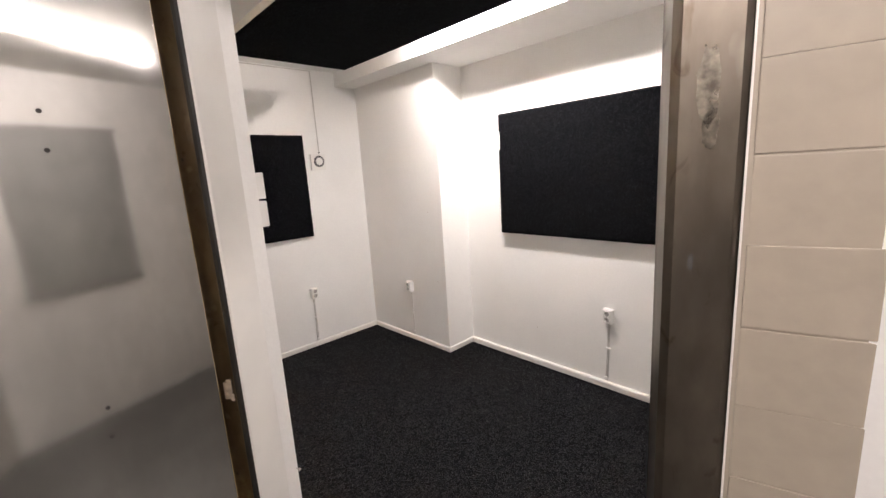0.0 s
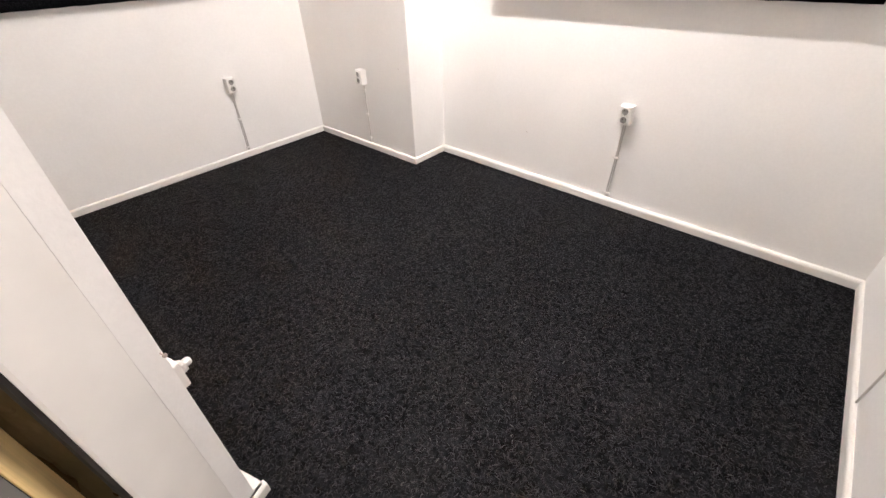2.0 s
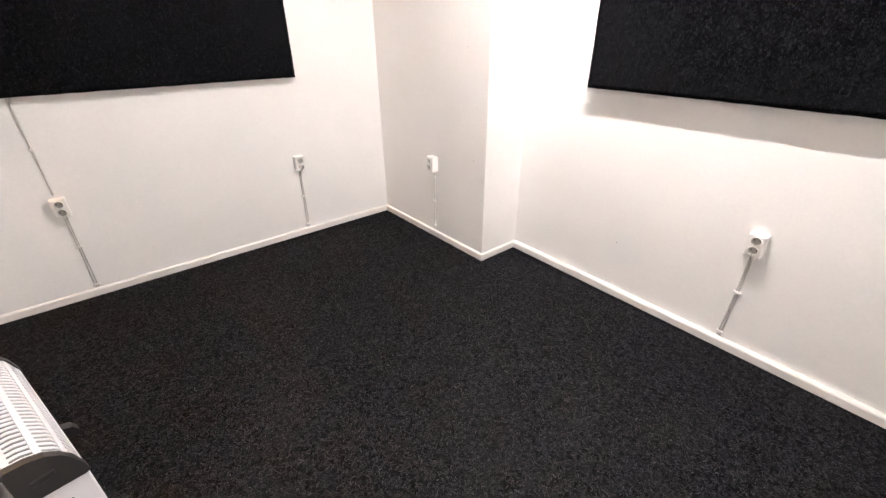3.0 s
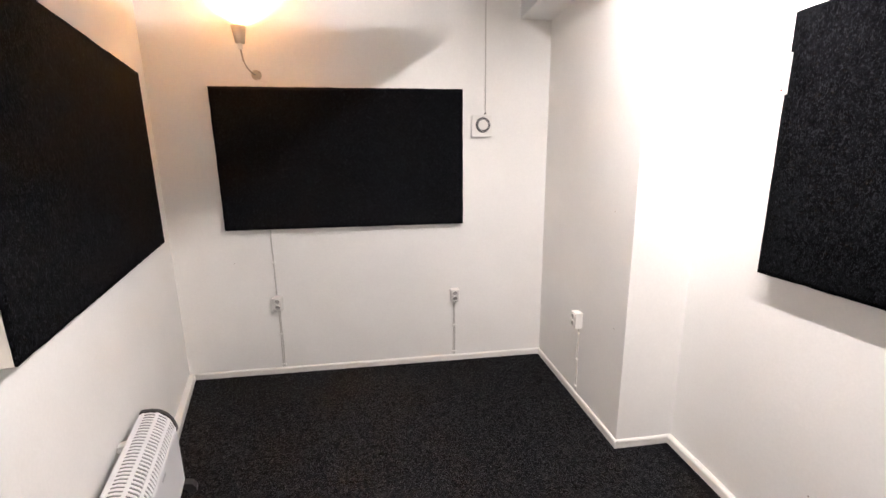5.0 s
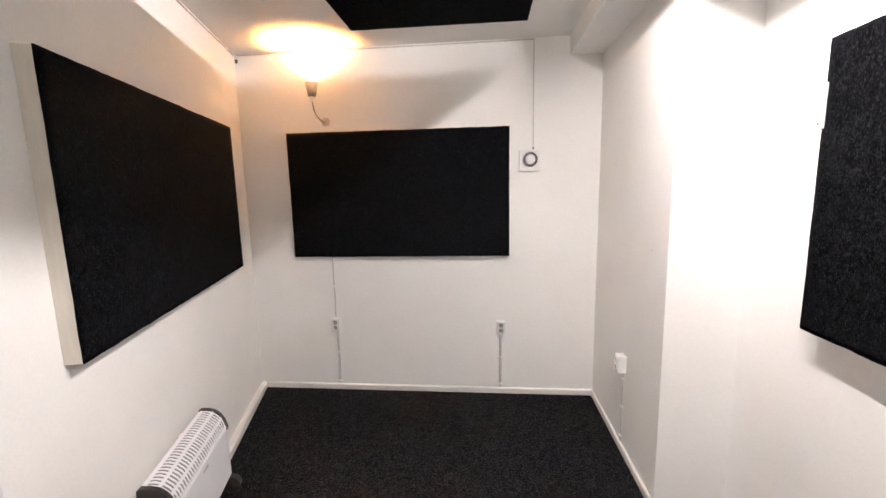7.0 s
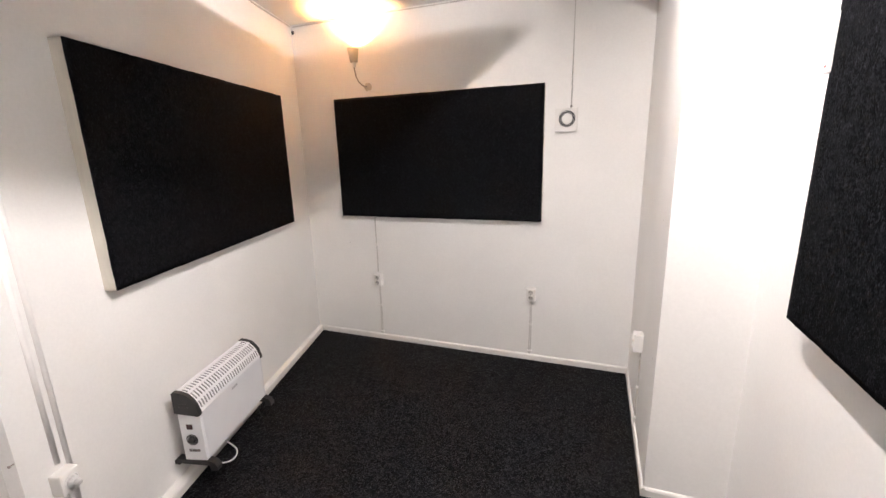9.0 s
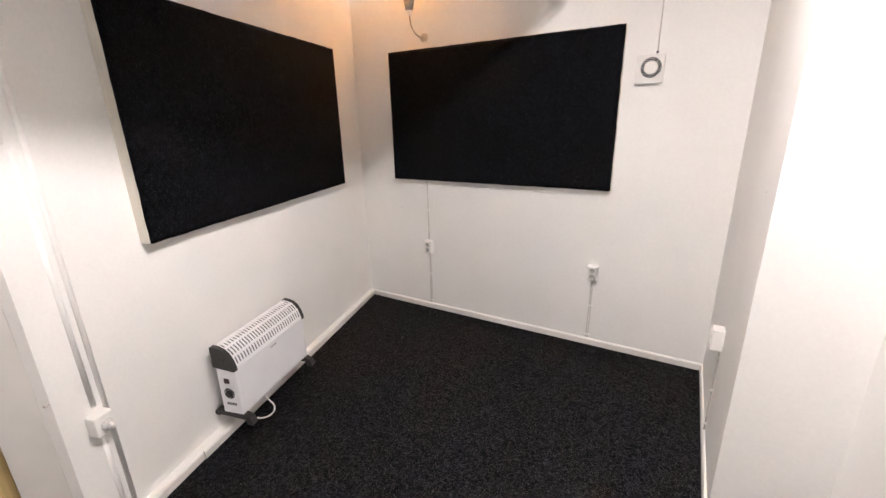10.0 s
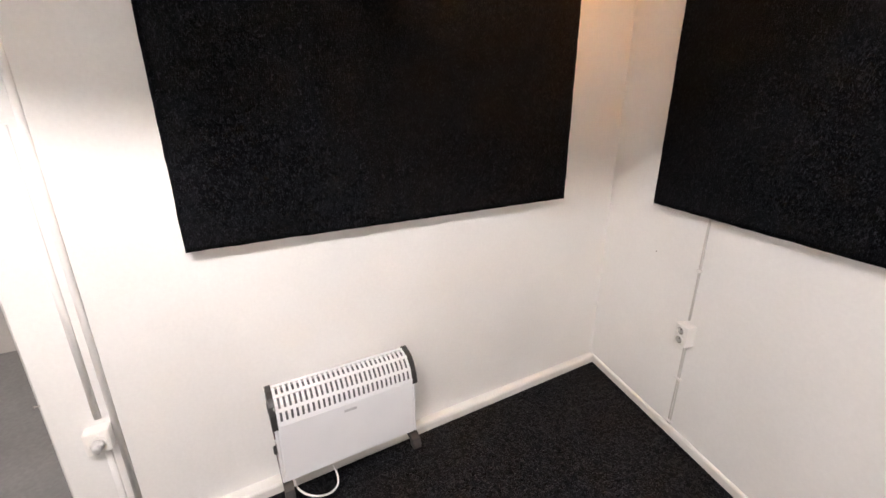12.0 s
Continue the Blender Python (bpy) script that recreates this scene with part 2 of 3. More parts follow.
def carpet_pile(count, seed):
    """Short curled fibres lying matted on the carpet, all in one mesh."""
    g = np.random.default_rng(seed)
    v = g.uniform(0.0, 3.545, count)
    lo = -0.07 + 0.2736 * (3.55 - v)
    hi = np.where(v > 2.44, 2.45, 2.70)
    u = -0.05 + g.uniform(0.0, 1.0, count) * 2.8
    keep = (u > lo + 0.02) & (u < hi)
    u, v = u[keep], v[keep]
    k = len(u)
    a = g.uniform(0, 2 * math.pi, k)
    bend = g.uniform(-0.8, 0.8, k)
    seg = g.uniform(0.0030, 0.0085, k)
    half = g.uniform(0.0005, 0.0013, k)
    tilt = g.uniform(-0.0004, 0.0004, (k, 3))
    top = g.uniform(0.0006, 0.0022, k)
    co = np.zeros((k, 6, 3))
    cx, cy = u.copy(), v.copy()
    for i in range(3):
        z = 0.0006 + (top if i == 1 else 0.0 * top)
        px, py = -np.sin(a) * half, np.cos(a) * half
        co[:, 2 * i] = np.stack([cx + px, cy + py, z + np.abs(tilt[:, i])], 1)
        co[:, 2 * i + 1] = np.stack([cx - px, cy - py, z], 1)
        a = a + bend
        cx, cy = cx + np.cos(a) * seg, cy + np.sin(a) * seg
    quads = (np.arange(k)[:, None, None] * 6 + np.array([[0, 2, 3, 1], [2, 4, 5, 3]])[None]).reshape(-1, 4)
    me = bpy.data.meshes.new("carpet_pile")
    me.from_pydata(co.reshape(-1, 3).tolist(), [], quads.tolist())
    me.materials.append(FIBRE)
    return tagged(new("carpet_pile", me), "short matted grey and brown carpet fibres on the floor", "carpet", kind="stuff")


carpet_pile(150000, 7)
structure("ceiling", prism([west(-0.2, -0.1), west(SW_P + 0.2, -0.1), (2.95, -0.2), (2.95, 3.7)], HEIGHT, HEIGHT + 0.12), CEILING,
          "white painted flat ceiling", "ceiling")
structure("ceiling_beam", prism([(BEAM_X, -0.02), (2.80, -0.02), (2.80, 3.57), (BEAM_X, 3.57)], BEAM_Z, HEIGHT + 0.03), CEILING,
          "white painted boxed beam along the ceiling", "beam")

# walls
structure("wall_north", prism([(-0.35, NORTH_Y), (2.95, NORTH_Y), (2.95, NORTH_Y + 0.15), (-0.35, NORTH_Y + 0.15)], -0.04, HEIGHT + 0.05), PAINT,
          "white painted wall with a warm lamp and fan", "wall")
structure("wall_east", prism([(EAST_S - 0.003, -0.1), (EAST_N + 0.002, CHASE_Y + 0.08), (2.95, CHASE_Y + 0.08), (2.95, -0.1)], -0.04, HEIGHT + 0.05), PAINT,
          "white painted wall behind a long black panel", "wall")
structure("wall_chase", prism([(CHASE_X, CHASE_Y), (2.9, CHASE_Y), (2.9, NORTH_Y + 0.02), (CHASE_X, NORTH_Y + 0.02)], -0.04, HEIGHT + 0.05), PAINT,
          "white painted boxed-out chimney breast in the corner", "wall")
structure("wall_south", prism([(0.7, SOUTH_Y - 0.02), (2.95, SOUTH_Y + 0.004), (2.95, SOUTH_Y - 0.15), (0.7, SOUTH_Y - 0.15)], -0.04, HEIGHT + 0.05), PAINT,
          "white painted wall with a socket and cable", "wall")
bm = prism([west(-0.12, -BACK), west(1.95, -BACK), west(DOOR_P0 - 0.011, west_face(DOOR_P0)), west(DOOR_P0 - 0.006, -0.031), west(DOOR_P0 - 0.019, -0.033), west(DOOR_P0 - 0.019, -0.13), west(DOOR_P0 - 0.025, -0.13), west(DOOR_P0 - 0.025, -WALL_D), west(-0.12, -WALL_D)], -0.04, HEIGHT + 0.05)
add_prism(bm, [west(DOOR_P1 + 0.034, -BACK), west(SW_P + 0.1, -BACK), west(SW_P + 0.1, -WALL_D), west(DOOR_P1 + 0.025, -WALL_D), west(DOOR_P1 + 0.025, -0.13), west(DOOR_P1 + 0.004, -0.13)],
          -0.04, HEIGHT + 0.05)
add_prism(bm, west_rect(DOOR_P0, DOOR_P1 + 0.04, -BACK - 0.001, -WALL_D), DOOR_TOP, HEIGHT + 0.05)
wall_west = structure("wall_west", bm, PAINT, "white painted slanted wall with the doorway", "wall")

# corridor outside
structure("floor_corridor", prism(west_rect(-1.2, 6.45, -0.149, -2.0), -0.05, -0.006), CONCRETE, "grey painted corridor floor", "floor")
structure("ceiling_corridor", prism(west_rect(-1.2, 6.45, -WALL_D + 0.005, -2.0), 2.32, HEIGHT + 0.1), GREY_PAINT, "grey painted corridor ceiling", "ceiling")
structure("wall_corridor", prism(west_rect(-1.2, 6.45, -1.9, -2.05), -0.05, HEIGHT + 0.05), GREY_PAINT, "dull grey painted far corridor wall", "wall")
bm = prism(west_rect(-1.3, -1.15, 0, -2.0), -0.05, HEIGHT + 0.05)
add_prism(bm, [west(6.30, -0.165), west(4.06, -2.112), west(4.29, -2.28), west(6.50, -0.33)], -0.05, HEIGHT + 0.05)
structure("wall_corridor_end", bm, PALE_GREY, "pale grey painted corridor end walls", "wall")
ex, ey = west(4.251 + 0.69 * 0.66, -1.947 + 0.60 * 0.66)
end_out = (OUT_W[0] * 0.755 - ALONG[0] * 0.656, OUT_W[1] * 0.755 - ALONG[1] * 0.656)
bm = prism(west_rect(3.5165, 6.45, -WALL_D + 0.01, -WALL_D - 0.004), -0.05, HEIGHT + 0.05)
add_prism(bm, west_rect(-1.2, 2.32, -WALL_D + 0.01, -WALL_D - 0.004), -0.05, HEIGHT + 0.05)
wall_brick = structure("wall_brick", bm, BRICK_PAINT, "cream painted brick wall beside the steel door frame", "wall")
structure("wall_outer", prism(west_rect(SW_P + 0.1, 6.5, -WALL_D + 0.011, -0.03), -0.05, HEIGHT + 0.05), PAINT, "plain wall core closing the corridor", "wall")


# ---- skirting ----
def skirting(pts_a, pts_b, out, label, t=0.012, back=0.004):
    """A moulded board from a to b along a wall, out pointing into the room."""
    a, b, o = Vector((*pts_a, 0)), Vector((*pts_b, 0)), Vector((*out, 0)).normalized()
    prof = [(-back, 0.0), (t, 0.0), (t, 0.034), (t - 0.003, 0.040), (t - 0.008, 0.044), (-back, 0.044)]
    bm = bmesh.new()
    ra = [bm.verts.new(a + o * d + Vector((0, 0, z))) for d, z in prof]
    rb = [bm.verts.new(b + o * d + Vector((0, 0, z))) for d, z in prof]
    k = len(prof)
    for i in range(k):
        bm.faces.new((ra[i], rb[i], rb[(i + 1) % k], ra[(i + 1) % k]))
    bm.faces.new(ra)
    bm.faces.new(rb)
    bmesh.ops.recalc_face_normals(bm, faces=bm.faces[:])
    return structure("baseboard", bm, TRIM, label, "baseboard")


skirting(NW, (CHASE_X, NORTH_Y), (0, -1), "narrow white skirting board under the fan wall")
skirting((CHASE_X, NORTH_Y - 0.012), (CHASE_X, CHASE_Y - 0.012), (-1, 0), "narrow white skirting board on the chimney breast")
skirting((CHASE_X, CHASE_Y), (EAST_N, CHASE_Y), (0, -1), "short white skirting board on the chimney breast end")
skirting((EAST_N, CHASE_Y - 0.012), (EAST_S, SOUTH_Y), (-1, 0.0165), "long white skirting board under the felt panel", 0.024)
skirting((EAST_S - 0.012, SOUTH_Y + 0.003), (0.90, SOUTH_Y - 0.016), (0.01, 1), "white skirting board below a wall socket")
skirting(west(0.012, -BACK), west(1.95, 0.008), OUT_W, "white skirting board behind the heater", 0.034, 0.024)
skirting(west(1.95, 0.008), west(DOOR_P0 - 0.002, west_face(DOOR_P0 - 0.002) + 0.004), (OUT_W[0] + 0.05 * ALONG[0], OUT_W[1] + 0.05 * ALONG[1]), "white skirting board ending at the doorway", 0.028, 0.024)
skirting(west(DOOR_P0 - 0.011, 0.050), west(DOOR_P0 - 0.006, -0.031), (ALONG[0], ALONG[1]), "white skirting board returning into the doorway")
skirting(west(DOOR_P1 + 0.03, -BACK), west(SW_P, -BACK), OUT_W, "short white skirting board beside the doorway", 0.022)

# ---- doorway ----
# painted lining boards, set back from the plaster edge
structure("door_lining", prism([west(p, d) for p, d in ((2.391, -0.032), (2.405, -0.032), (2.466, -0.157), (2.4655, -0.1632), (2.448, -0.1655), (2.405, -0.1655), (2.391, -0.1335))], 0.0, DOOR_TOP), TRIM,
          "white painted splayed lining board in the doorway", "trim")


def frame_jamb(p_edge, parent, shift):
    """A folded steel jamb; shift moves its inner folds off the lining."""
    prof = [(0.0, -0.1325), (-0.006 + shift * 0.3, -0.141), (-0.006 + shift * 0.6, -0.160), (0.004 + shift, -0.168), (0.012 + shift, -0.196), (0.022 + shift, -0.204),
            (0.059, -0.204), (0.066, -0.199), (0.068, -0.188), (0.03, -0.188), (0.03, -0.1325)]
    return part("jamb", prism([west(p_edge + a, d) for a, d in prof], 0.0, DOOR_TOP + 0.06), STEEL_DARK, parent, "tarnished folded steel jamb")


door_frame = tagged(thing("door_frame", Matrix(), "tarnished stainless steel door frame around the doorway", "door frame"), kind="structure")
left_jamb = part("jamb", prism([west(p, d) for p, d in ((2.452, -0.1725), (2.420, -0.192), (2.408, -0.201), (2.400, -0.204), (2.348, -0.204), (2.341, -0.199), (2.339, -0.188), (2.396, -0.186), (2.396, -0.1665), (2.446, -0.1665))],
                 0.0, DOOR_TOP + 0.06), STEEL_DARK, door_frame, "tarnished folded steel jamb")
right_jamb = frame_jamb(DOOR_P1, door_frame, -0.018)
part("sealant", prism(west_rect(DOOR_P1 + 0.0668, DOOR_P1 + 0.0690, -0.190, -0.2005), 0.0, DOOR_TOP + 0.05), TRIM, right_jamb, "thin white sealant line along the jamb")


def smear(p, z, w, h, seed, mat, label):
    """A thin uneven patch on the front of the jamb."""
    r = random.Random(seed)
    bm = bmesh.new()
    ring = []
    for k in range(22):
        a = 2 * math.pi * k / 22
        f = 1 + r.uniform(-0.16, 0.12)
        ring.append((p + w / 2 * f * math.cos(a), z + h / 2 * f * math.sin(a)))
    lo = [bm.verts.new((*west(u, -0.2038), v)) for u, v in ring]
    hi = [bm.verts.new((*west(u, -0.2044), v)) for u, v in ring]
    bm.faces.new(lo)
    bm.faces.new(hi)
    for k in range(22):
        bm.faces.new((lo[k], hi[k], hi[(k + 1) % 22], lo[(k + 1) % 22]))
    bmesh.ops.recalc_face_normals(bm, faces=bm.faces[:])
    part("smear", bm, mat, right_jamb, label)


smear(3.4775, 1.632, 0.022, 0.085, 3, SMEAR, "pale smear on the tarnished steel")
smear(3.4810, 1.588, 0.016, 0.050, 8, SMEAR, "pale smear on the tarnished steel")
smear(3.4690, 1.440, 0.006, 0.020, 5, RECESS, "dark scratch on the steel")
part("head", prism(west_rect(DOOR_P0 - 0.08, DOOR_P1 + 0.08, -0.125, -0.203), DOOR_TOP - 0.005, DOOR_TOP + 0.075), STEEL_DARK, door_frame)
part("threshold", prism(west_rect(DOOR_P0, DOOR_P1, -0.15, -0.205), -0.03, 0.004), STEEL_DARK, door_frame, "steel threshold strip")
part("gasket", prism([west(p, d) for p, d in ((2.4655, -0.1638), (2.462, -0.170), (2.453, -0.1735), (2.448, -0.1665))], 0.004, DOOR_TOP), BLACK_GAP, door_frame, "black seal beside the steel")


def on_jamb(f0, f1, z0, z1, proud):
    """A thin plate on the sloping steel face, f from its room edge to its corridor edge."""
    a, b, n = Vector((2.452, -0.1725)), Vector((2.420, -0.192)), Vector((0.52, -0.854))
    quad = (a.lerp(b, f0) + n * proud, a.lerp(b, f1) + n * proud, a.lerp(b, f1) - n * 0.001, a.lerp(b, f0) - n * 0.001)
    return prism([west(q.x, q.y) for q in quad], z0, z1)


for dz in (0.77, 1.62):
    part("screw_hole", on_jamb(0.84, 1.0, dz, dz + 0.008, 0.0006), RECESS, left_jamb)
bm = on_jamb(0.28, 0.80, 1.000, 1.047, 0.0020)
for f0, f1, z0, z1, proud in ((0.24, 0.58, 1.019, 1.055, 0.0026), (0.16, 0.40, 0.995, 1.013, 0.0030)):
    extra = bpy.data.meshes.new("plate_piece")
    piece = on_jamb(f0, f1, z0, z1, proud)
    piece.to_mesh(extra)
    piece.free()
    bm.from_mesh(extra)
    bpy.data.meshes.remove(extra)
part("striker_plate", bm, WORN_PLATE, left_jamb, "pale worn striker plate")

# the leaf, swung out into the corridor past a right angle
SWING = 112.0
leaf_dir2 = (-math.cos(radians(SWING - 90)), -math.sin(radians(SWING - 90)))       # (d, p) from the hinge
LD = Vector((OUT_W[0] * leaf_dir2[0] + ALONG[0] * leaf_dir2[1], OUT_W[1] * leaf_dir2[0] + ALONG[1] * leaf_dir2[1], 0)).normalized()
LN = Vector((-LD.y, LD.x, 0))
if LN.dot(Vector((*ALONG, 0))) < 0:
    LN = -LN
hinge = Vector((*west(DOOR_P0 + 0.080, -0.234), 0.012))
m_leaf = Matrix.Translation(hinge) @ Matrix((LD, LN, Vector((0, 0, 1)))).transposed().to_4x4()
door = tagged(thing("door_1", Matrix(), "open stainless steel door leaf with a pine core", "door"), kind="structure")


def leaf_part(name, bm, mat, parent, label=""):
    bm.transform(m_leaf)
    bmesh.ops.recalc_face_normals(bm, faces=bm.faces[:])
    return part(name, bm, mat, parent, label)


LEAF_W, LEAF_H, LEAF_T = 1.06, 2.03, 0.095
leaf_part("core", box(0.0, LEAF_W, -LEAF_T + 0.002, -0.002, 0, LEAF_H), RAW_WOOD, door, "raw pine edge of the leaf")
sheet = leaf_part("face_sheet", box(0.001, LEAF_W - 0.001, -0.002, 0.001, 0.001, LEAF_H - 0.001, 0.0008), STEEL, door, "brushed steel sheet")
leaf_part("back_sheet", box(0.001, LEAF_W - 0.001, -LEAF_T - 0.001, -LEAF_T + 0.002, 0.001, LEAF_H - 0.001, 0.0008), STEEL, door)
for hz in (0.25, 1.0, 1.80):
    leaf_part("hinge", lathe([(0.007, -0.05), (0.008, -0.048), (0.008, 0.048), (0.007, 0.05)], Matrix.Translation((-0.004, -0.086, hz)), 12), STEEL_DARK, door)
HOLES = ((0.208, 1.705), (0.209, 1.633), (0.209, 1.094), (0.213, 1.028))
for hx, hz in HOLES:
    leaf_part("screw_hole", lathe([(0.0035, 0.0), (0.0045, 0.0006), (0.003, 0.0016)], Matrix.Translation((hx, 0.0008, hz)) @ pose(0, 0, 0, -90), 10), RECESS, sheet)


# ---- felt panels ----
def felt_panel(m, width, height, depth, label, seed):
    """A wooden box frame with black felt stretched on its face; local x along, y out, z up from the lower middle."""
    p = thing("acoustic_panel", m, label, "acoustic panel", "felt panels")
    rnd = random.Random(seed)
    w, t = width / 2, 0.018
    part("frame_board", box(-w, -w + t, 0, depth - 0.008, 0, height, 0.001), PANEL_WOOD, p, "pale painted frame board")
    part("frame_board", box(w - t, w, 0, depth - 0.008, 0, height, 0.001), PANEL_WOOD, p, "pale painted frame board")
    part("frame_board", box(-w + t, w - t, 0, depth - 0.008, 0, t, 0.001), PANEL_WOOD, p, "pale painted frame board")
    part("frame_board", box(-w + t, w - t, 0, depth - 0.008, height - t, height, 0.001), PANEL_WOOD, p, "pale painted frame board")
    bm = bmesh.new()
    nx, nz = int(width / 0.02), int(height / 0.02)
    grid = []
    for layer in (0, 1):
        rows = []
        for j in range(nz + 1):
            row = []
            for i in range(nx + 1):
                x, z = -w + width * i / nx, height * j / nz
                edge = i in (0, nx) or j in (0, nz)
                k = noise.noise((x * 14 + seed, z * 14, 0.3)) * 0.0018 + rnd.uniform(-0.0007, 0.0007)
                if i in (0, nx):
                    x += k
                if j in (0, nz):
                    z += k
                y = depth - 0.008 + (0.0 if layer == 0 else 0.008) - (0.003 if edge and layer else 0)
                if layer and not edge:
                    y += noise.noise((x * 9, z * 9, seed)) * 0.0008
                row.append(bm.verts.new((x, y, z)))
            rows.append(row)
        grid.append(rows)
    for rows in grid[1:]:
        for j in range(nz):
            for i in range(nx):
                bm.faces.new((rows[j][i], rows[j][i + 1], rows[j + 1][i + 1], rows[j + 1][i]))
    b, f = grid
    for i in range(nx):
        bm.faces.new((b[0][i], b[0][i + 1], f[0][i + 1], f[0][i]))
        bm.faces.new((b[nz][i], b[nz][i + 1], f[nz][i + 1], f[nz][i]))
    for j in range(nz):
        bm.faces.new((b[j][0], b[j + 1][0], f[j + 1][0], f[j][0]))
        bm.faces.new((b[j][nx], b[j + 1][nx], f[j + 1][nx], f[j][nx]))
    bmesh.ops.delete(bm, geom=[v for v in bm.verts if not v.link_faces], context="VERTS")
    bmesh.ops.recalc_face_normals(bm, faces=bm.faces[:])
    felt = part("felt", bm, FELT, p, "black matted felt", smooth=True)
    return p


felt_panel(facing(1.067, NORTH_Y, 1.050, (0, -1)), 1.566, 0.885, 0.050, "black felt panel on a wooden frame under the wall lamp", 3)
wx, wy = west(1.186, -BACK)
felt_panel(facing(wx, wy, 1.044, OUT_W) @ pose(0, 0, 0, 0, 0.3), 1.560, 0.891, 0.058, "black felt panel in a pale frame above the heater", 5)
felt_panel(facing(east(1.225), 1.225, 1.050, (-1, 0.0165)), 1.605, 0.900, 0.059, "long black felt panel with a white tag", 8)
PANEL_Z = 2.325
m = Matrix(((-1, 0, 0, 1.45), (0, 0, -1, 2.79), (0, -1, 0, PANEL_Z + 0.048), (0, 0, 0, 1)))
hung = felt_panel(m, 0.88, 1.60, 0.048, "black felt panel hanging under the ceiling", 11)
for sx, sy in ((-0.38, 0.10), (0.38, 0.10), (-0.38, 1.50), (0.38, 1.50)):
    part("hanger", box(sx - 0.012, sx + 0.012, PANEL_Z + 0.048 - HEIGHT, 0.0, sy - 0.012, sy + 0.012, 0.001), PANEL_WOOD, hung, "short wooden hanger")


# ---- ceiling light ----
def strip_light(m, length, glow, label):
    """A bare tube on a narrow white channel; local x along it, z down from the ceiling is negative."""
    p = thing("strip_light", m, label, "ceiling light")
    h = length / 2
    part("channel", box(-h - 0.02, h + 0.02, -0.02, 0.02, -0.018, 0.0, 0.002), PLASTIC, p, "white metal channel")
    for s in (-1, 1):
        part("end_holder", box(s * h - 0.008, s * h + 0.008, -0.012, 0.012, -0.052, -0.018, 0.002), PLASTIC, p)
    part("light_tube", tube([(-h + 0.008, 0, -0.037), (h - 0.008, 0, -0.037)], 0.013, 14), glow, p, "glowing white fluorescent tube", smooth=True)
    return p


strip_light(Matrix.Translation((2.092, 1.70, HEIGHT)) @ pose(0, 0, 0, 0, 0, 90), 1.2, TUBE_GLOW, "white fluorescent tube light on the ceiling beside the beam")
cx, cy = west(3.731, -1.122)
c2 = west(3.731 + 0.879, -1.122 + 0.478)
strip_light(Matrix.Translation((cx, cy, 2.32)) @ pose(0, 0, 0, 0, 0, math.degrees(math.atan2(c2[1] - cy, c2[0] - cx))), 1.2, CORRIDOR_GLOW, "fluorescent tube light on the corridor ceiling")


# ---- sockets and cables ----
def socket_face(w, h, depth, wells, r, seg=20):
    """A box whose front has round holes, open behind them."""
    bm = bmesh.new()
    b = 0.004
    outer = [bm.verts.new((x, depth, z)) for x, z in ((-w + b, -h + b), (w - b, -h + b), (w - b, h - b), (-w + b, h - b))]
    mid = [bm.verts.new((x, depth - b, z)) for x, z in ((-w, -h), (w, -h), (w, h), (-w, h))]
    back = [bm.verts.new((x, 0.0, z)) for x, z in ((-w, -h), (w, -h), (w, h), (-w, h))]
    edges = [bm.edges.new((outer[k], outer[(k + 1) % 4])) for k in range(4)]
    for zc in wells:
        ring = [bm.verts.new((r * math.cos(2 * math.pi * k / seg), depth, zc + r * math.sin(2 * math.pi * k / seg))) for k in range(seg)]
        edges += [bm.edges.new((ring[k], ring[(k + 1) % seg])) for k in range(seg)]
    bmesh.ops.triangle_fill(bm, edges=edges, use_beauty=True)
    for a, c in ((outer, mid), (mid, back)):
        for k in range(4):
            bm.faces.new((a[k], a[(k + 1) % 4], c[(k + 1) % 4], c[k]))
    bm.faces.new(back)
    bmesh.ops.recalc_face_normals(bm, faces=bm.faces[:])
    return bm


def socket(m, label):
    """A deep surface double socket; two round rims stand proud of the housing."""
    p = thing("wall_socket", m, label, "socket", "wall sockets")
    part("housing", socket_face(0.031, 0.047, 0.046, (-0.0210, 0.0210), 0.0172), PLASTIC, p)
    for s in (-1, 1):
        z = s * 0.0210
        at = Matrix.Translation((0, 0.046, z)) @ pose(0, 0, 0, -90)
        well = part("socket_well", lathe([(0.0170, 0.003), (0.0165, -0.012), (0.0, -0.012)][::-1], at, 24, False), SOCKET_WELL, p, "round socket well", smooth=False)
        part("rim", lathe([(0.0168, 0.004), (0.0180, 0.0055), (0.0200, 0.004), (0.0205, -0.002), (0.0172, -0.002), (0.0168, 0.004)], at, 24, False), PLASTIC, well, smooth=True)
        for k in (-1, 1):
            part("pin_hole", lathe([(0.0028, 0.0), (0.0028, 0.0012)], Matrix.Translation((k * 0.0095, 0.0342, z)) @ pose(0, 0, 0, -90), 8), RECESS, well)
            part("earth_clip", box(-0.003, 0.003, 0.036, 0.046, z + k * 0.0158 - 0.001, z + k * 0.0158 + 0.001), CHROME, well, "bright earth clip")
    part("screw", lathe([(0.003, 0.0), (0.003, 0.0012)], Matrix.Translation((0, 0.0455, 0)) @ pose(0, 0, 0, -90), 8), CHROME, p)
    return p


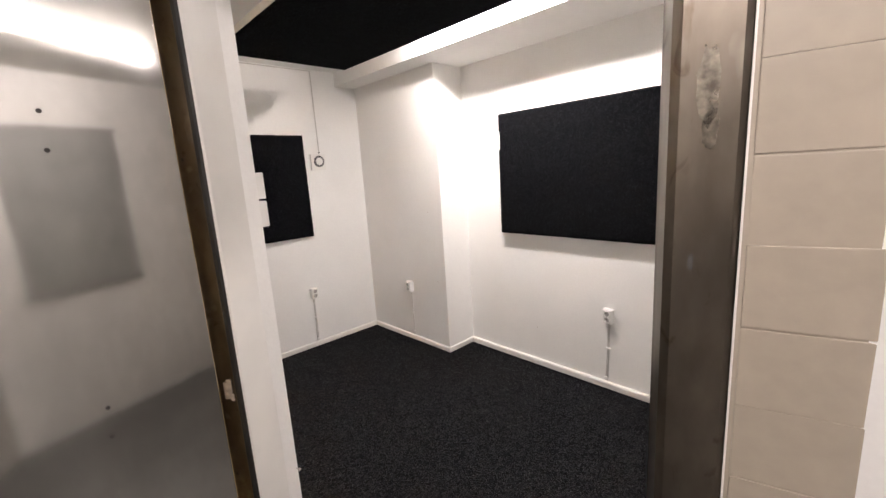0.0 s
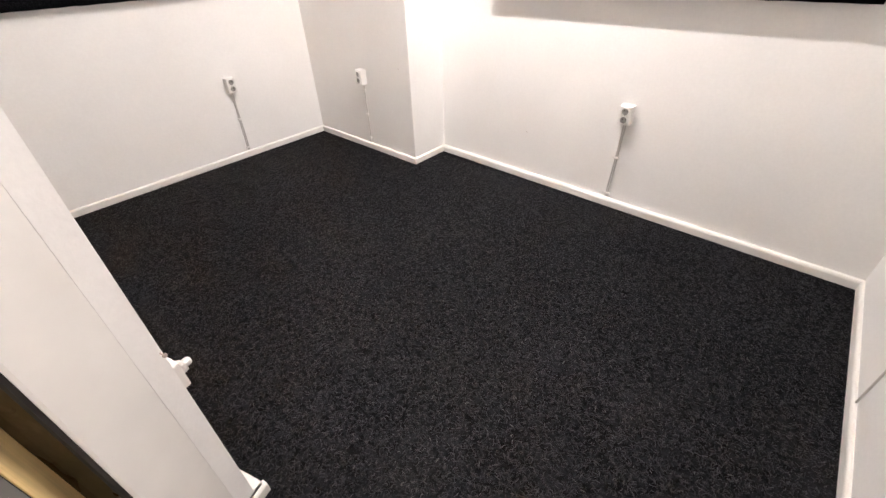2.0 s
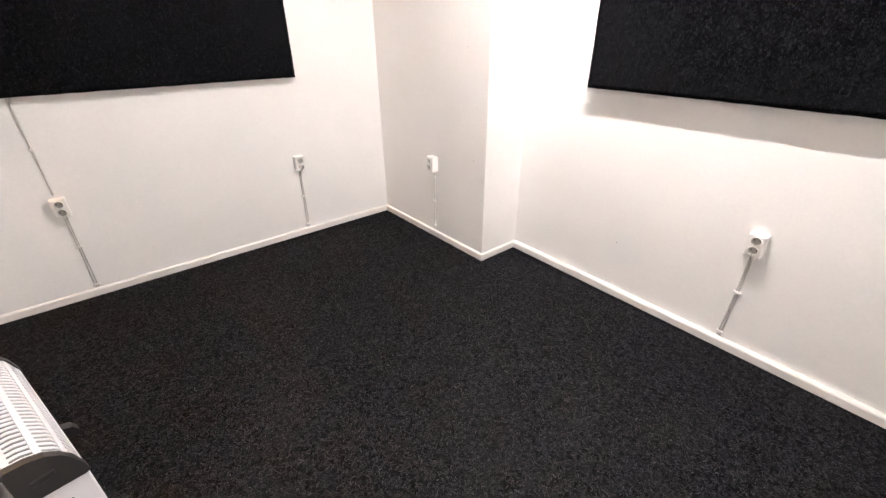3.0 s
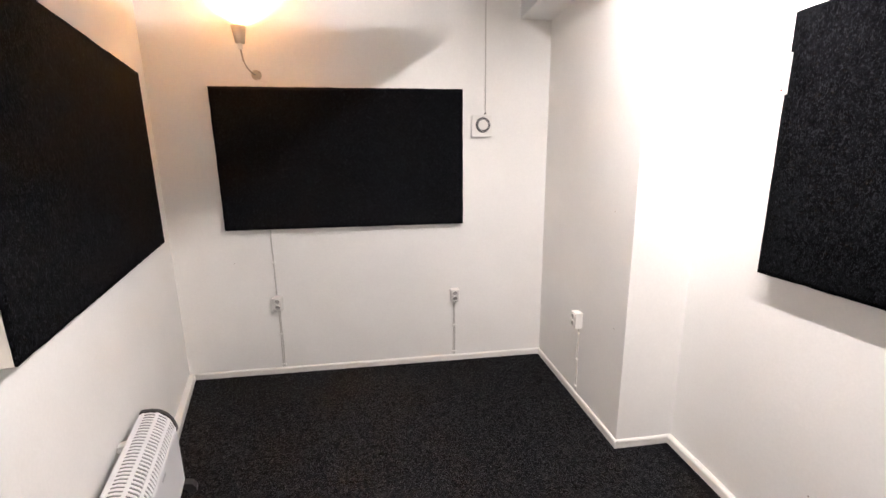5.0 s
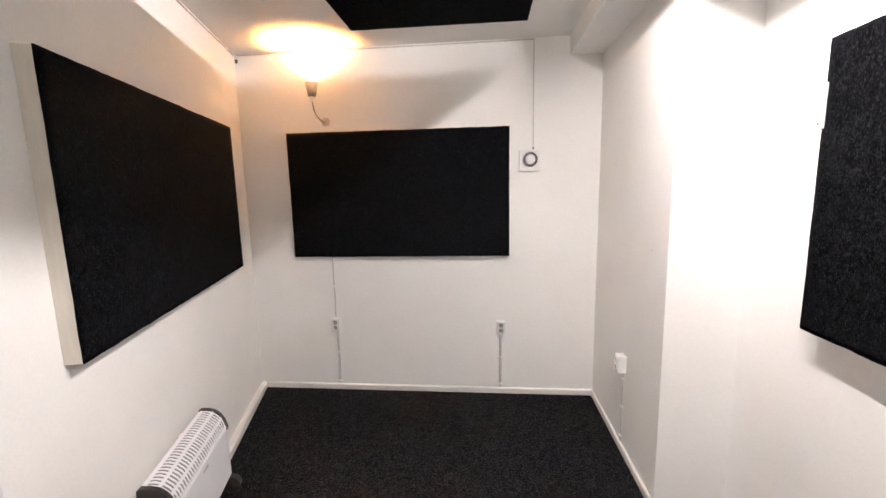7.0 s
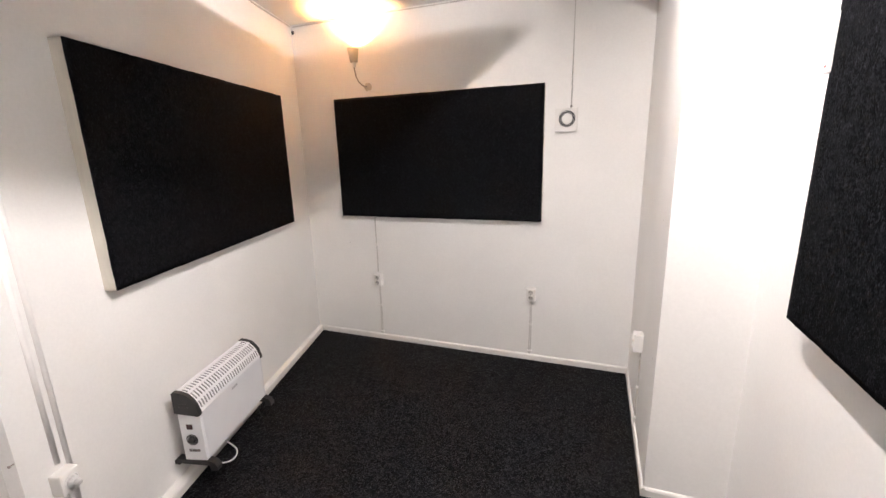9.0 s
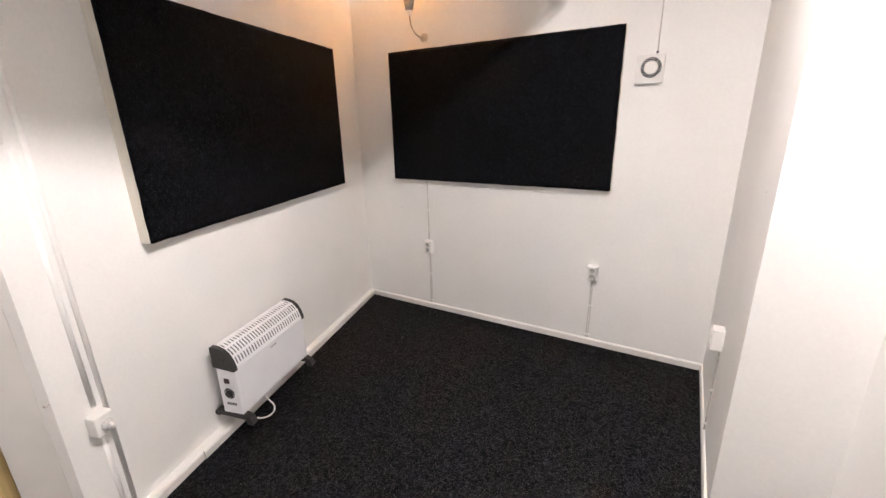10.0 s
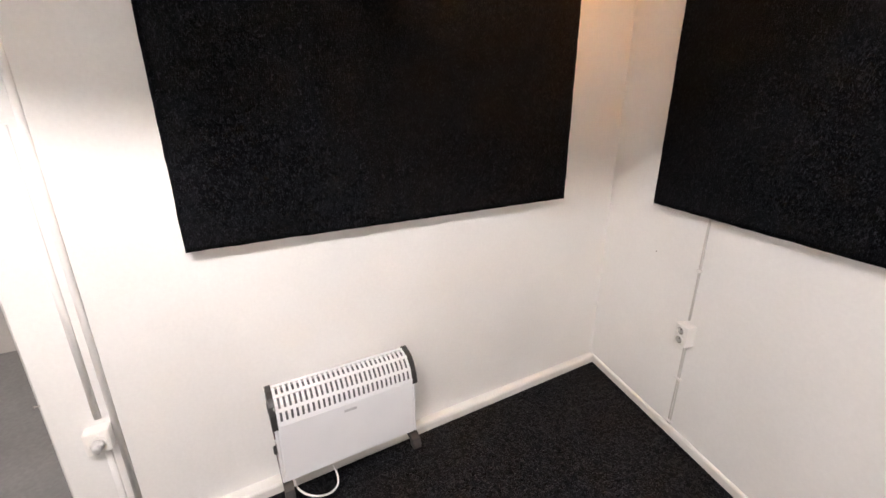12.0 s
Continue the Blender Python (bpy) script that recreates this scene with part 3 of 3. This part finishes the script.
def cable_run(m, z_top, z_bot, label, strands=2, lean=0.0, clips=(0.5,), r=0.0035):
    """Thin cables running down a wall with clips; local z is up from the floor."""
    p = thing("cable", m, label, "cable", "wall cables")
    for i in range(strands):
        x = (i - (strands - 1) / 2) * 0.010
        pts = []
        for k in range(13):
            f = k / 12
            pts.append((x + lean * f + 0.0012 * math.sin(f * 7 + i * 2), r + 0.001, z_top + (z_bot - z_top) * f))
        part("cable_strand", tube(pts, r, 6), CABLE, p, smooth=True)
    for f in clips:
        z = z_top + (z_bot - z_top) * f
        x = lean * f
        part("clip", box(x - 0.005 * strands - 0.006, x + 0.005 * strands + 0.006, 0.0, 2 * r + 0.006, z - 0.006, z + 0.006, 0.002), PLASTIC, p)
    return p


socket(facing(0.559, NORTH_Y, 0.528, (0, -1)), "white double wall socket below the felt panel")
cable_run(facing(0.559, NORTH_Y, 0, (0, -1)), 0.480, 0.050, "two thin white cables from socket to skirting", 2, 0.002, (0.42, 0.96))
cable_run(facing(0.553, NORTH_Y, 0, (0, -1)), 1.045, 0.590, "white cable between felt panel and socket", 1, 0.0, (0.5,), 0.005)
socket(facing(1.792, NORTH_Y, 0.519, (0, -1)), "white double wall socket on the fan wall")
cable_run(facing(1.792, NORTH_Y, 0, (0, -1)), 0.470, 0.050, "two thin white cables from socket to skirting", 2, 0.005, (0.45, 0.95))
socket(facing(CHASE_X, 2.915, 0.528, (-1, 0)), "white double wall socket on the chimney breast")
cable_run(facing(CHASE_X, 2.915, 0, (-1, 0)), 0.480, 0.050, "single thin white cable from socket to skirting", 1, 0.0, (0.1, 0.5, 0.92))
socket(facing(east(1.168), 1.168, 0.530, (-1, 0.0165)), "white double wall socket under the long panel")
cable_run(facing(east(1.168), 1.168, 0, (-1, 0.0165)), 0.485, 0.050, "two thin white cables from socket to skirting", 2, 0.012, (0.45, 0.95))
socket(facing(1.96, SOUTH_Y - 0.005, 0.56, (0, 1)), "white double wall socket on the plain wall")
cable_run(facing(1.96, SOUTH_Y - 0.005, 0, (0, 1)), 0.505, 0.050, "thin cable from socket to skirting", 1, 0.0, (0.5,))

board = thing("notice_board", facing(ex, ey, 1.455, end_out), "dark grey board on the corridor end wall", "board")
part("panel", box(-0.32, 0.32, -0.01, 0.02, -0.515, 0.515, 0.004), BOARD_GREY, board)
part("edge_strip", box(-0.335, 0.335, -0.01, 0.026, 0.515, 0.53, 0.003), GAP_EDGE_GREY, board)
part("edge_strip", box(-0.335, 0.335, -0.01, 0.026, -0.53, -0.515, 0.003), GAP_EDGE_GREY, board)

# extractor fan and its cable
fan = thing("extractor_fan", facing(1.985, NORTH_Y, 1.705, (0, -1)), "small white square extractor fan with round grille", "fan")
# added block; its grey stands for the shade between plate and wall
part("gap_block", box(-0.058, 0.058, 0.0, 0.016, -0.060, 0.060, 0.001), GAP_EDGE_GREY, fan, "grey block added for the shadow gap behind the plate")
part("plate", box(-0.069, 0.069, 0.014, 0.030, -0.070, 0.070, 0.003, 2), PLASTIC, fan)
HUB = Matrix.Translation((-0.006, 0.029, 0.006)) @ pose(0, 0, 0, -90)
part("grille_ring", lathe([(0.050, 0.0), (0.050, 0.005), (0.047, 0.008), (0.034, 0.008), (0.033, 0.0)], HUB, 32), RING_GREY, fan, "dark slotted ring")
part("cover_disc", lathe([(0.033, 0.0), (0.033, 0.010), (0.030, 0.013), (0.0, 0.014)], HUB, 32), PLASTIC, fan, "white round cover disc")
for k in range(-5, 6):
    z = k * 0.0088
    h, inner = math.sqrt(0.0485 ** 2 - z * z), math.sqrt(max(0.0335 ** 2 - z * z, 0.0))
    for e in (-1, 1):
        if h - inner > 0.004:
            part("slat", box(-0.006 + min(e * h, e * inner), -0.006 + max(e * h, e * inner), 0.036, 0.0385, 0.006 + z - 0.0005, 0.006 + z + 0.0005), PLASTIC, fan)
part("switch_tab", box(-0.024, -0.004, 0.028, 0.034, 0.058, 0.068, 0.002), PLASTIC, fan)

run = thing("cable", facing(2.012, NORTH_Y, 0, (0, -1)), "thin white cable clipped along the wall and ceiling", "cable", "wall cables")
part("cable_strand", tube([(0.0, 0.005, 1.775), (0.0, 0.005, 2.10), (0.001, 0.005, 2.482), (-0.006, 0.005, 2.488), (0.3, 0.005, 2.487), (0.9, 0.005, 2.486), (1.5, 0.005, 2.487), (2.07, 0.005, 2.486)], 0.0035, 6), CABLE, run, smooth=True)
for x in (0.0, 0.35, 0.8, 1.2, 1.6, 1.95):
    part("clip", box(x - 0.004, x + 0.004, 0.0, 0.010, 2.481, 2.493, 0.0015), PLASTIC, run)
part("clip", box(-0.006, 0.006, 0.0, 0.012, 1.784, 1.792, 0.0015), RECESS, run, "dark cable clip")
hook = thing("hook", facing(-0.058, NORTH_Y, 2.445, (0, -1)), "small dark plug in the wall corner", "hook")
part("hook_body", lathe([(0.006, -0.013), (0.010, 0.0), (0.010, 0.010), (0.006, 0.013)], Matrix.Translation((0, 0.011, 0)), 10), RECESS, hook)

# wall lamp
lamp = thing("wall_lamp", facing(0.562, NORTH_Y, 2.01, (0, -1)), "lit gooseneck wall lamp with a small upturned shade", "lamp")
part("mount", lathe([(0.030, 0.0), (0.030, 0.006), (0.022, 0.016), (0.010, 0.020)], pose(0, 0, 0, -90), 20), BEIGE, lamp, "round wall mount, coloured darker for its shadow", smooth=False)
arm = [(0.0, 0.018, 0.0), (0.004, 0.04, -0.004), (0.014, 0.062, 0.006), (0.030, 0.080, 0.028), (0.043, 0.090, 0.062), (0.048, 0.095, 0.105), (0.049, 0.097, 0.125)]
part("arm", tube(arm, 0.0045, 10), CHROME, lamp, "bent chrome arm", smooth=True)
SH = Matrix.Translation((0.049, 0.097, 0.125))
part("socket_holder", lathe([(0.008, -0.004), (0.012, 0.0), (0.012, 0.028), (0.016, 0.034), (0.0, 0.036)], SH, 16), PLASTIC, lamp, "pale bulb holder")
part("shade", lathe([(0.014, 0.030), (0.0265, 0.033), (0.0305, 0.06), (0.041, 0.122), (0.039, 0.122), (0.0285, 0.06), (0.024, 0.037), (0.013, 0.036)], SH, 28), LAMP_SHADE, lamp, "grey conical shade open upwards", smooth=True)
part("bulb", lathe([(0.009, 0.037), (0.011, 0.052), (0.018, 0.066), (0.020, 0.076), (0.017, 0.086), (0.009, 0.093), (0.0, 0.094)], SH, 16), BULB_GLOW, lamp, "glowing warm bulb", smooth=True)
part("cord", tube([(0.0, 0.012, -0.015), (-0.010, 0.010, -0.030), (-0.03, 0.008, -0.036), (-0.06, 0.008, -0.040), (-0.08, 0.006, -0.062)], 0.004, 6), PLASTIC, lamp, "white lamp cord")

# tag by the long panel
tag = thing("thermometer", facing(east(2.035) - 0.001, 2.035, 1.755, (-1, 0.0165)), "narrow white wall thermometer tag with a red dot", "thermometer")
part("strip", box(-0.020, 0.018, 0.0, 0.064, -0.068, 0.068, 0.003), PLASTIC, tag)
part("red_dot", lathe([(0.004, 0.0), (0.004, 0.001)], Matrix.Translation((-0.002, 0.064, -0.052)) @ pose(0, 0, 0, -90), 10), RED, tag, "small red dot")
part("scale", box(-0.006, 0.004, 0.064, 0.0646, -0.035, 0.05), GREY_PRINT, tag, "faint grey scale")


# ---- west wall: switches, conduit, socket ----
def on_west(p, z):
    x, y = west(p, west_face(p))
    return facing(x, y, z, OUT_W)


# facing() runs x southwards along the west wall as p grows
def conduit(p, z0, z1, label):
    c = thing("conduit", on_west(p, 0), label, "conduit", "wall conduits")
    prof = [(-0.010, -0.002), (0.010, -0.002), (0.0088, 0.0035), (0.006, 0.0068), (0.002, 0.0082), (-0.002, 0.0082), (-0.006, 0.0068), (-0.0088, 0.0035)]
    part("channel", prism(prof, z0, z1), PAINT, c, smooth=True)
    return c


conduit(2.250, 0.046, HEIGHT, "white painted cable conduit up the wall")
conduit(2.287, 0.541, 1.415, "white painted conduit between switch and socket")
conduit(2.287, 0.046, 0.424, "white painted conduit below the socket")
for z in (1.55, 1.468):
    sw = thing("light_switch", on_west(2.354, z), "white surface light switch by the doorway", "switch", "light switches")
    sb = part("box", box(-0.040, 0.040, 0.0, 0.032, -0.038, 0.038, 0.004, 2), PLASTIC, sw)
    part("rocker", box(-0.025, 0.025, 0.032, 0.039, -0.024, 0.024, 0.003), PLASTIC, sb, "white rocker")
so = thing("wall_socket", on_west(2.293, 0.482), "white surface socket with a plug beside the doorway", "socket")
part("housing", box(-0.033, 0.033, 0.0, 0.045, -0.038, 0.038, 0.006, 2), PLASTIC, so)
part("socket_well", lathe([(0.024, 0.0), (0.024, 0.003), (0.021, 0.004), (0.020, 0.0)], Matrix.Translation((0, 0.044, 0)) @ pose(0, 0, 0, -90), 20), PALE_GREY, so, "raised socket ring")
part("plug", lathe([(0.0185, -0.002), (0.0185, 0.010), (0.015, 0.015), (0.011, 0.017), (0.0105, 0.030), (0.007, 0.034), (0.0, 0.0345)], Matrix.Translation((0, 0.044, -0.004)) @ pose(0, 0, 0, -90), 10), PLUG_GREY, so, "pale translucent plug")
part("plug_tab", box(-0.004, 0.004, 0.050, 0.066, -0.026, -0.012, 0.002), PLUG_GREY, so)
# a nail left in the plaster edge of the doorway
nx, ny = west(DOOR_P0 - 0.011, 0.012)
part("nail", lathe([(0.0022, 0.0), (0.0022, 0.012), (0.0048, 0.013), (0.0048, 0.0155), (0.0, 0.016)], facing(nx, ny, 0.635, ALONG) @ pose(0, 0, 0, -90), 8), WORN_PLATE, wall_west, "bent nail in the plaster edge")

top = thing("cable", on_west(0.0, 0), "thin white cable along the top of the slanted wall", "cable", "wall cables")
part("cable_strand", tube([(0.03 + 0.111 * k, 0.005, 2.484 + 0.0015 * math.sin(k * 1.3)) for k in range(20)], 0.0045, 6), CABLE, top, smooth=True)
for k in range(7):
    part("clip", box(0.15 + 0.31 * k, 0.158 + 0.31 * k, 0.0, 0.012, 2.477, 2.492, 0.0015), PLASTIC, top)

# ---- convector heater ----
hx, hy = west(1.5375, -BACK)
heater = thing("convector_heater", facing(hx, hy, 0, OUT_W), "white convector heater with black end caps and feet", "heater")
HL, D0, D1, HB, HC, HT = 0.2725, 0.058, 0.168, 0.152, 0.405, 0.505
part("body", box(-HL + 0.012, HL - 0.012, D0, D1, HB, HC, 0.004), HEATER_WHITE, heater, "white enamelled front")
for s in (-1, 1):
    part("side_panel", box(min(s * (HL - 0.012), s * (HL - 0.002)), max(s * (HL - 0.012), s * (HL - 0.002)), D0, D1 - 0.001, HB, HC, 0.003), HEATER_WHITE, heater)
arc = [(D0 + 0.004, HT - 0.004), (D0 + 0.033, HT - 0.005), (D0 + 0.060, HT - 0.015), (D0 + 0.083, HT - 0.036), (D0 + 0.099, HT - 0.064), (D1 - 0.001, HC)]


def arc_strip(x0, x1, i0, i1, t=0.002, lift=0.0):
    """A strip of the curved top between two stations."""
    prof = []
    for d, z in arc[i0:i1 + 1]:
        prof.append((d + lift, z + lift))
    inner = [(d - t, z - t) for d, z in prof][::-1]
    return extrude_x(prof + inner, x0, x1)


for k in range(28):
    x = -HL + 0.020 + (2 * HL - 0.040) * k / 27
    part("grille_bar", arc_strip(x - 0.0052, x + 0.0052, 0, 5), HEATER_WHITE, heater)


def along_bar(d, z, w, dd, dz):
    """A flat rail along the top, w to either side of (d, z) in the direction (dd, dz)."""
    return extrude_x([(d - w * dd, z - w * dz), (d + w * dd, z + w * dz), (d + w * dd + dz * 0.003, z + w * dz - dd * 0.003), (d - w * dd + dz * 0.003, z - w * dz - dd * 0.003)], -HL + 0.012, HL - 0.012)


for d, z, w, dd, dz in ((D0 + 0.009, HT - 0.0025, 0.006, 1.0, 0.0), (D0 + 0.0580, HT - 0.0125, 0.0065, 0.91, -0.41), (D0 + 0.0930, HT - 0.0505, 0.0065, 0.50, -0.866), (D1 - 0.001, HC + 0.005, 0.006, 0.24, -0.97)):
    part("grille_rail", along_bar(d, z, w, dd, dz), HEATER_WHITE, heater)
part("inner_plate", extrude_x([(d - 0.016, z - 0.020) for d, z in arc[:5]] + [(D1 - 0.02, HC - 0.001), (D0 + 0.002, HC - 0.001), (D0 - 0.002, HT - 0.02)], -HL + 0.013, HL - 0.013), HEATER_GREY, heater, "grey metal behind the slots")
part("wall_bracket", box(-0.180, -0.145, 0.0, D0 - 0.003, 0.415, 0.445, 0.002), PALE_GREY, heater, "grey bracket behind the heater")
part("back_plate", box(-HL + 0.012, HL - 0.012, D0 - 0.004, D0, HB, HT - 0.006), HEATER_WHITE, heater)
for s in (-1, 1):
    cap_prof = [(D0 - 0.006, HC - 0.004), (D0 - 0.006, HT - 0.004), (D0 + 0.002, HT + 0.003)] + [(d + 0.003, z + 0.004) for d, z in arc[1:]] + [(D1 + 0.003, HC - 0.012), (D1 - 0.004, HC - 0.016)]
    cap = part("end_cap", extrude_x(cap_prof, s * (HL - 0.014), s * (HL + 0.006)), BLACK_PLASTIC, heater, "black moulded end cap")
    part("grip", box(min(s * (HL + 0.004), s * (HL + 0.0085)), max(s * (HL + 0.004), s * (HL + 0.0085)), D0 + 0.02, D0 + 0.065, HC + 0.028, HC + 0.048, 0.003), BLACK_PLASTIC, cap)
    foot = part("foot", extrude_x([(0.002, 0.128), (0.002, 0.146), (0.014, 0.158), (0.030, 0.153), (0.160, 0.152), (0.175, 0.150), (0.198, 0.140), (0.210, 0.118), (0.210, 0.100), (0.180, 0.100), (0.170, 0.125), (0.035, 0.132), (0.020, 0.124)],
                s * (HL - 0.018) - 0.017, s * (HL - 0.018) + 0.017), BLACK_PLASTIC, heater, "black plastic foot")
sx = HL - 0.002
part("rocker_switch", box(sx - 0.001, sx + 0.004, D0 + 0.035, D0 + 0.064, 0.317, 0.343, 0.002), DARK_RED, heater, "dark red rocker switch")
dial = part("dial_ring", lathe([(0.0285, 0.0), (0.0285, 0.0006), (0.0255, 0.0008), (0.0255, 0.0)], Matrix.Translation((sx, D0 + 0.051, 0.262)) @ pose(0, 0, 0, 0, 90), 24), PRINT, heater, "printed dial ring")
part("dial", lathe([(0.016, 0.0), (0.0155, 0.009), (0.013, 0.012), (0.0, 0.012)], Matrix.Translation((sx, D0 + 0.051, 0.262)) @ pose(0, 0, 0, 0, 90), 20), BLACK_PLASTIC, dial, "black thermostat dial")
for k in range(7):
    y = D0 + 0.028 + k * 0.0078
    part("print_mark", box(sx - 0.001, sx + 0.0006, y, y + 0.0058, 0.199, 0.213), PRINT, heater, "dark printed lettering too small to read")
part("print_mark", box(-0.022, 0.026, D1 - 0.001, D1 + 0.0005, 0.368, 0.379), GREY_PRINT, heater, "faint grey printed mark")
loop = [(0.080, 0.110, 0.150), (0.080, 0.130, 0.112), (0.074, 0.155, 0.082), (0.080, 0.180, 0.062), (0.105, 0.195, 0.052), (0.140, 0.198, 0.054),
        (0.175, 0.193, 0.066), (0.205, 0.183, 0.086), (0.225, 0.170, 0.112), (0.232, 0.155, 0.150)]


def rounded(points, steps=4):
    """A smooth curve through points."""
    v = [Vector(p) for p in points]
    out = []
    for i in range(len(v) - 1):
        a, b, c, d = v[max(i - 1, 0)], v[i], v[i + 1], v[min(i + 2, len(v) - 1)]
        for k in range(steps):
            t = k / steps
            out.append(0.5 * (2 * b + (c - a) * t + (2 * a - 5 * b + 4 * c - d) * t * t + (3 * b - a - 3 * c + d) * t ** 3))
    return out + [v[-1]]


part("power_cord", tube(rounded(loop), 0.0038, 8), PLASTIC, heater, "looped white power cord", smooth=True)

# nail holes left in the plaster
for parent, m in ((bpy.data.objects["wall_chase"], facing(CHASE_X, 2.62, 1.22, (-1, 0))), (bpy.data.objects["wall_chase"], facing(CHASE_X, 2.55, 0.62, (-1, 0))),
                  (bpy.data.objects["wall_east"], facing(east(1.75), 1.75, 0.30, (-1, 0.0165))), (bpy.data.objects["wall_north"], facing(0.30, NORTH_Y, 0.82, (0, -1)))):
    part("nail_hole", lathe([(0.0032, -0.001), (0.0032, 0.0006), (0.001, 0.0008)], m @ pose(0, 0, 0, -90), 8), WORN_PLATE, parent)

# ---- painted bricks beside the doorway ----
COURSE, BRICK_L = 0.0955, 0.30


def brick_piece(length):
    return finish("brick", box(-length / 2 + 0.0012, length / 2 - 0.0012, -0.004, 0.0012, -COURSE / 2 + 0.0006, COURSE / 2 - 0.0006, 0.0011, 2), BRICK_PAINT)


brick_mesh, half_mesh = brick_piece(BRICK_L), brick_piece(BRICK_L / 2)
rnd = random.Random(4)
for row in range(25):
    for col in range(5):
        half = row % 2 == 1 and col == 0
        p = 3.595 if half else 3.670 + col * BRICK_L - (BRICK_L / 2 if row % 2 else 0)
        x, y = west(p, -WALL_D - 0.004)
        b = new("brick", half_mesh if half else brick_mesh)
        b.parent = wall_brick
        b.matrix_world = facing(x, y, 0.076 + (row - 1) * COURSE + rnd.uniform(-0.001, 0.001), (-OUT_W[0], -OUT_W[1])) @ pose(0, rnd.uniform(-0.001, 0.001), 0, rnd.uniform(-0.4, 0.4), 0, rnd.uniform(-0.3, 0.3))
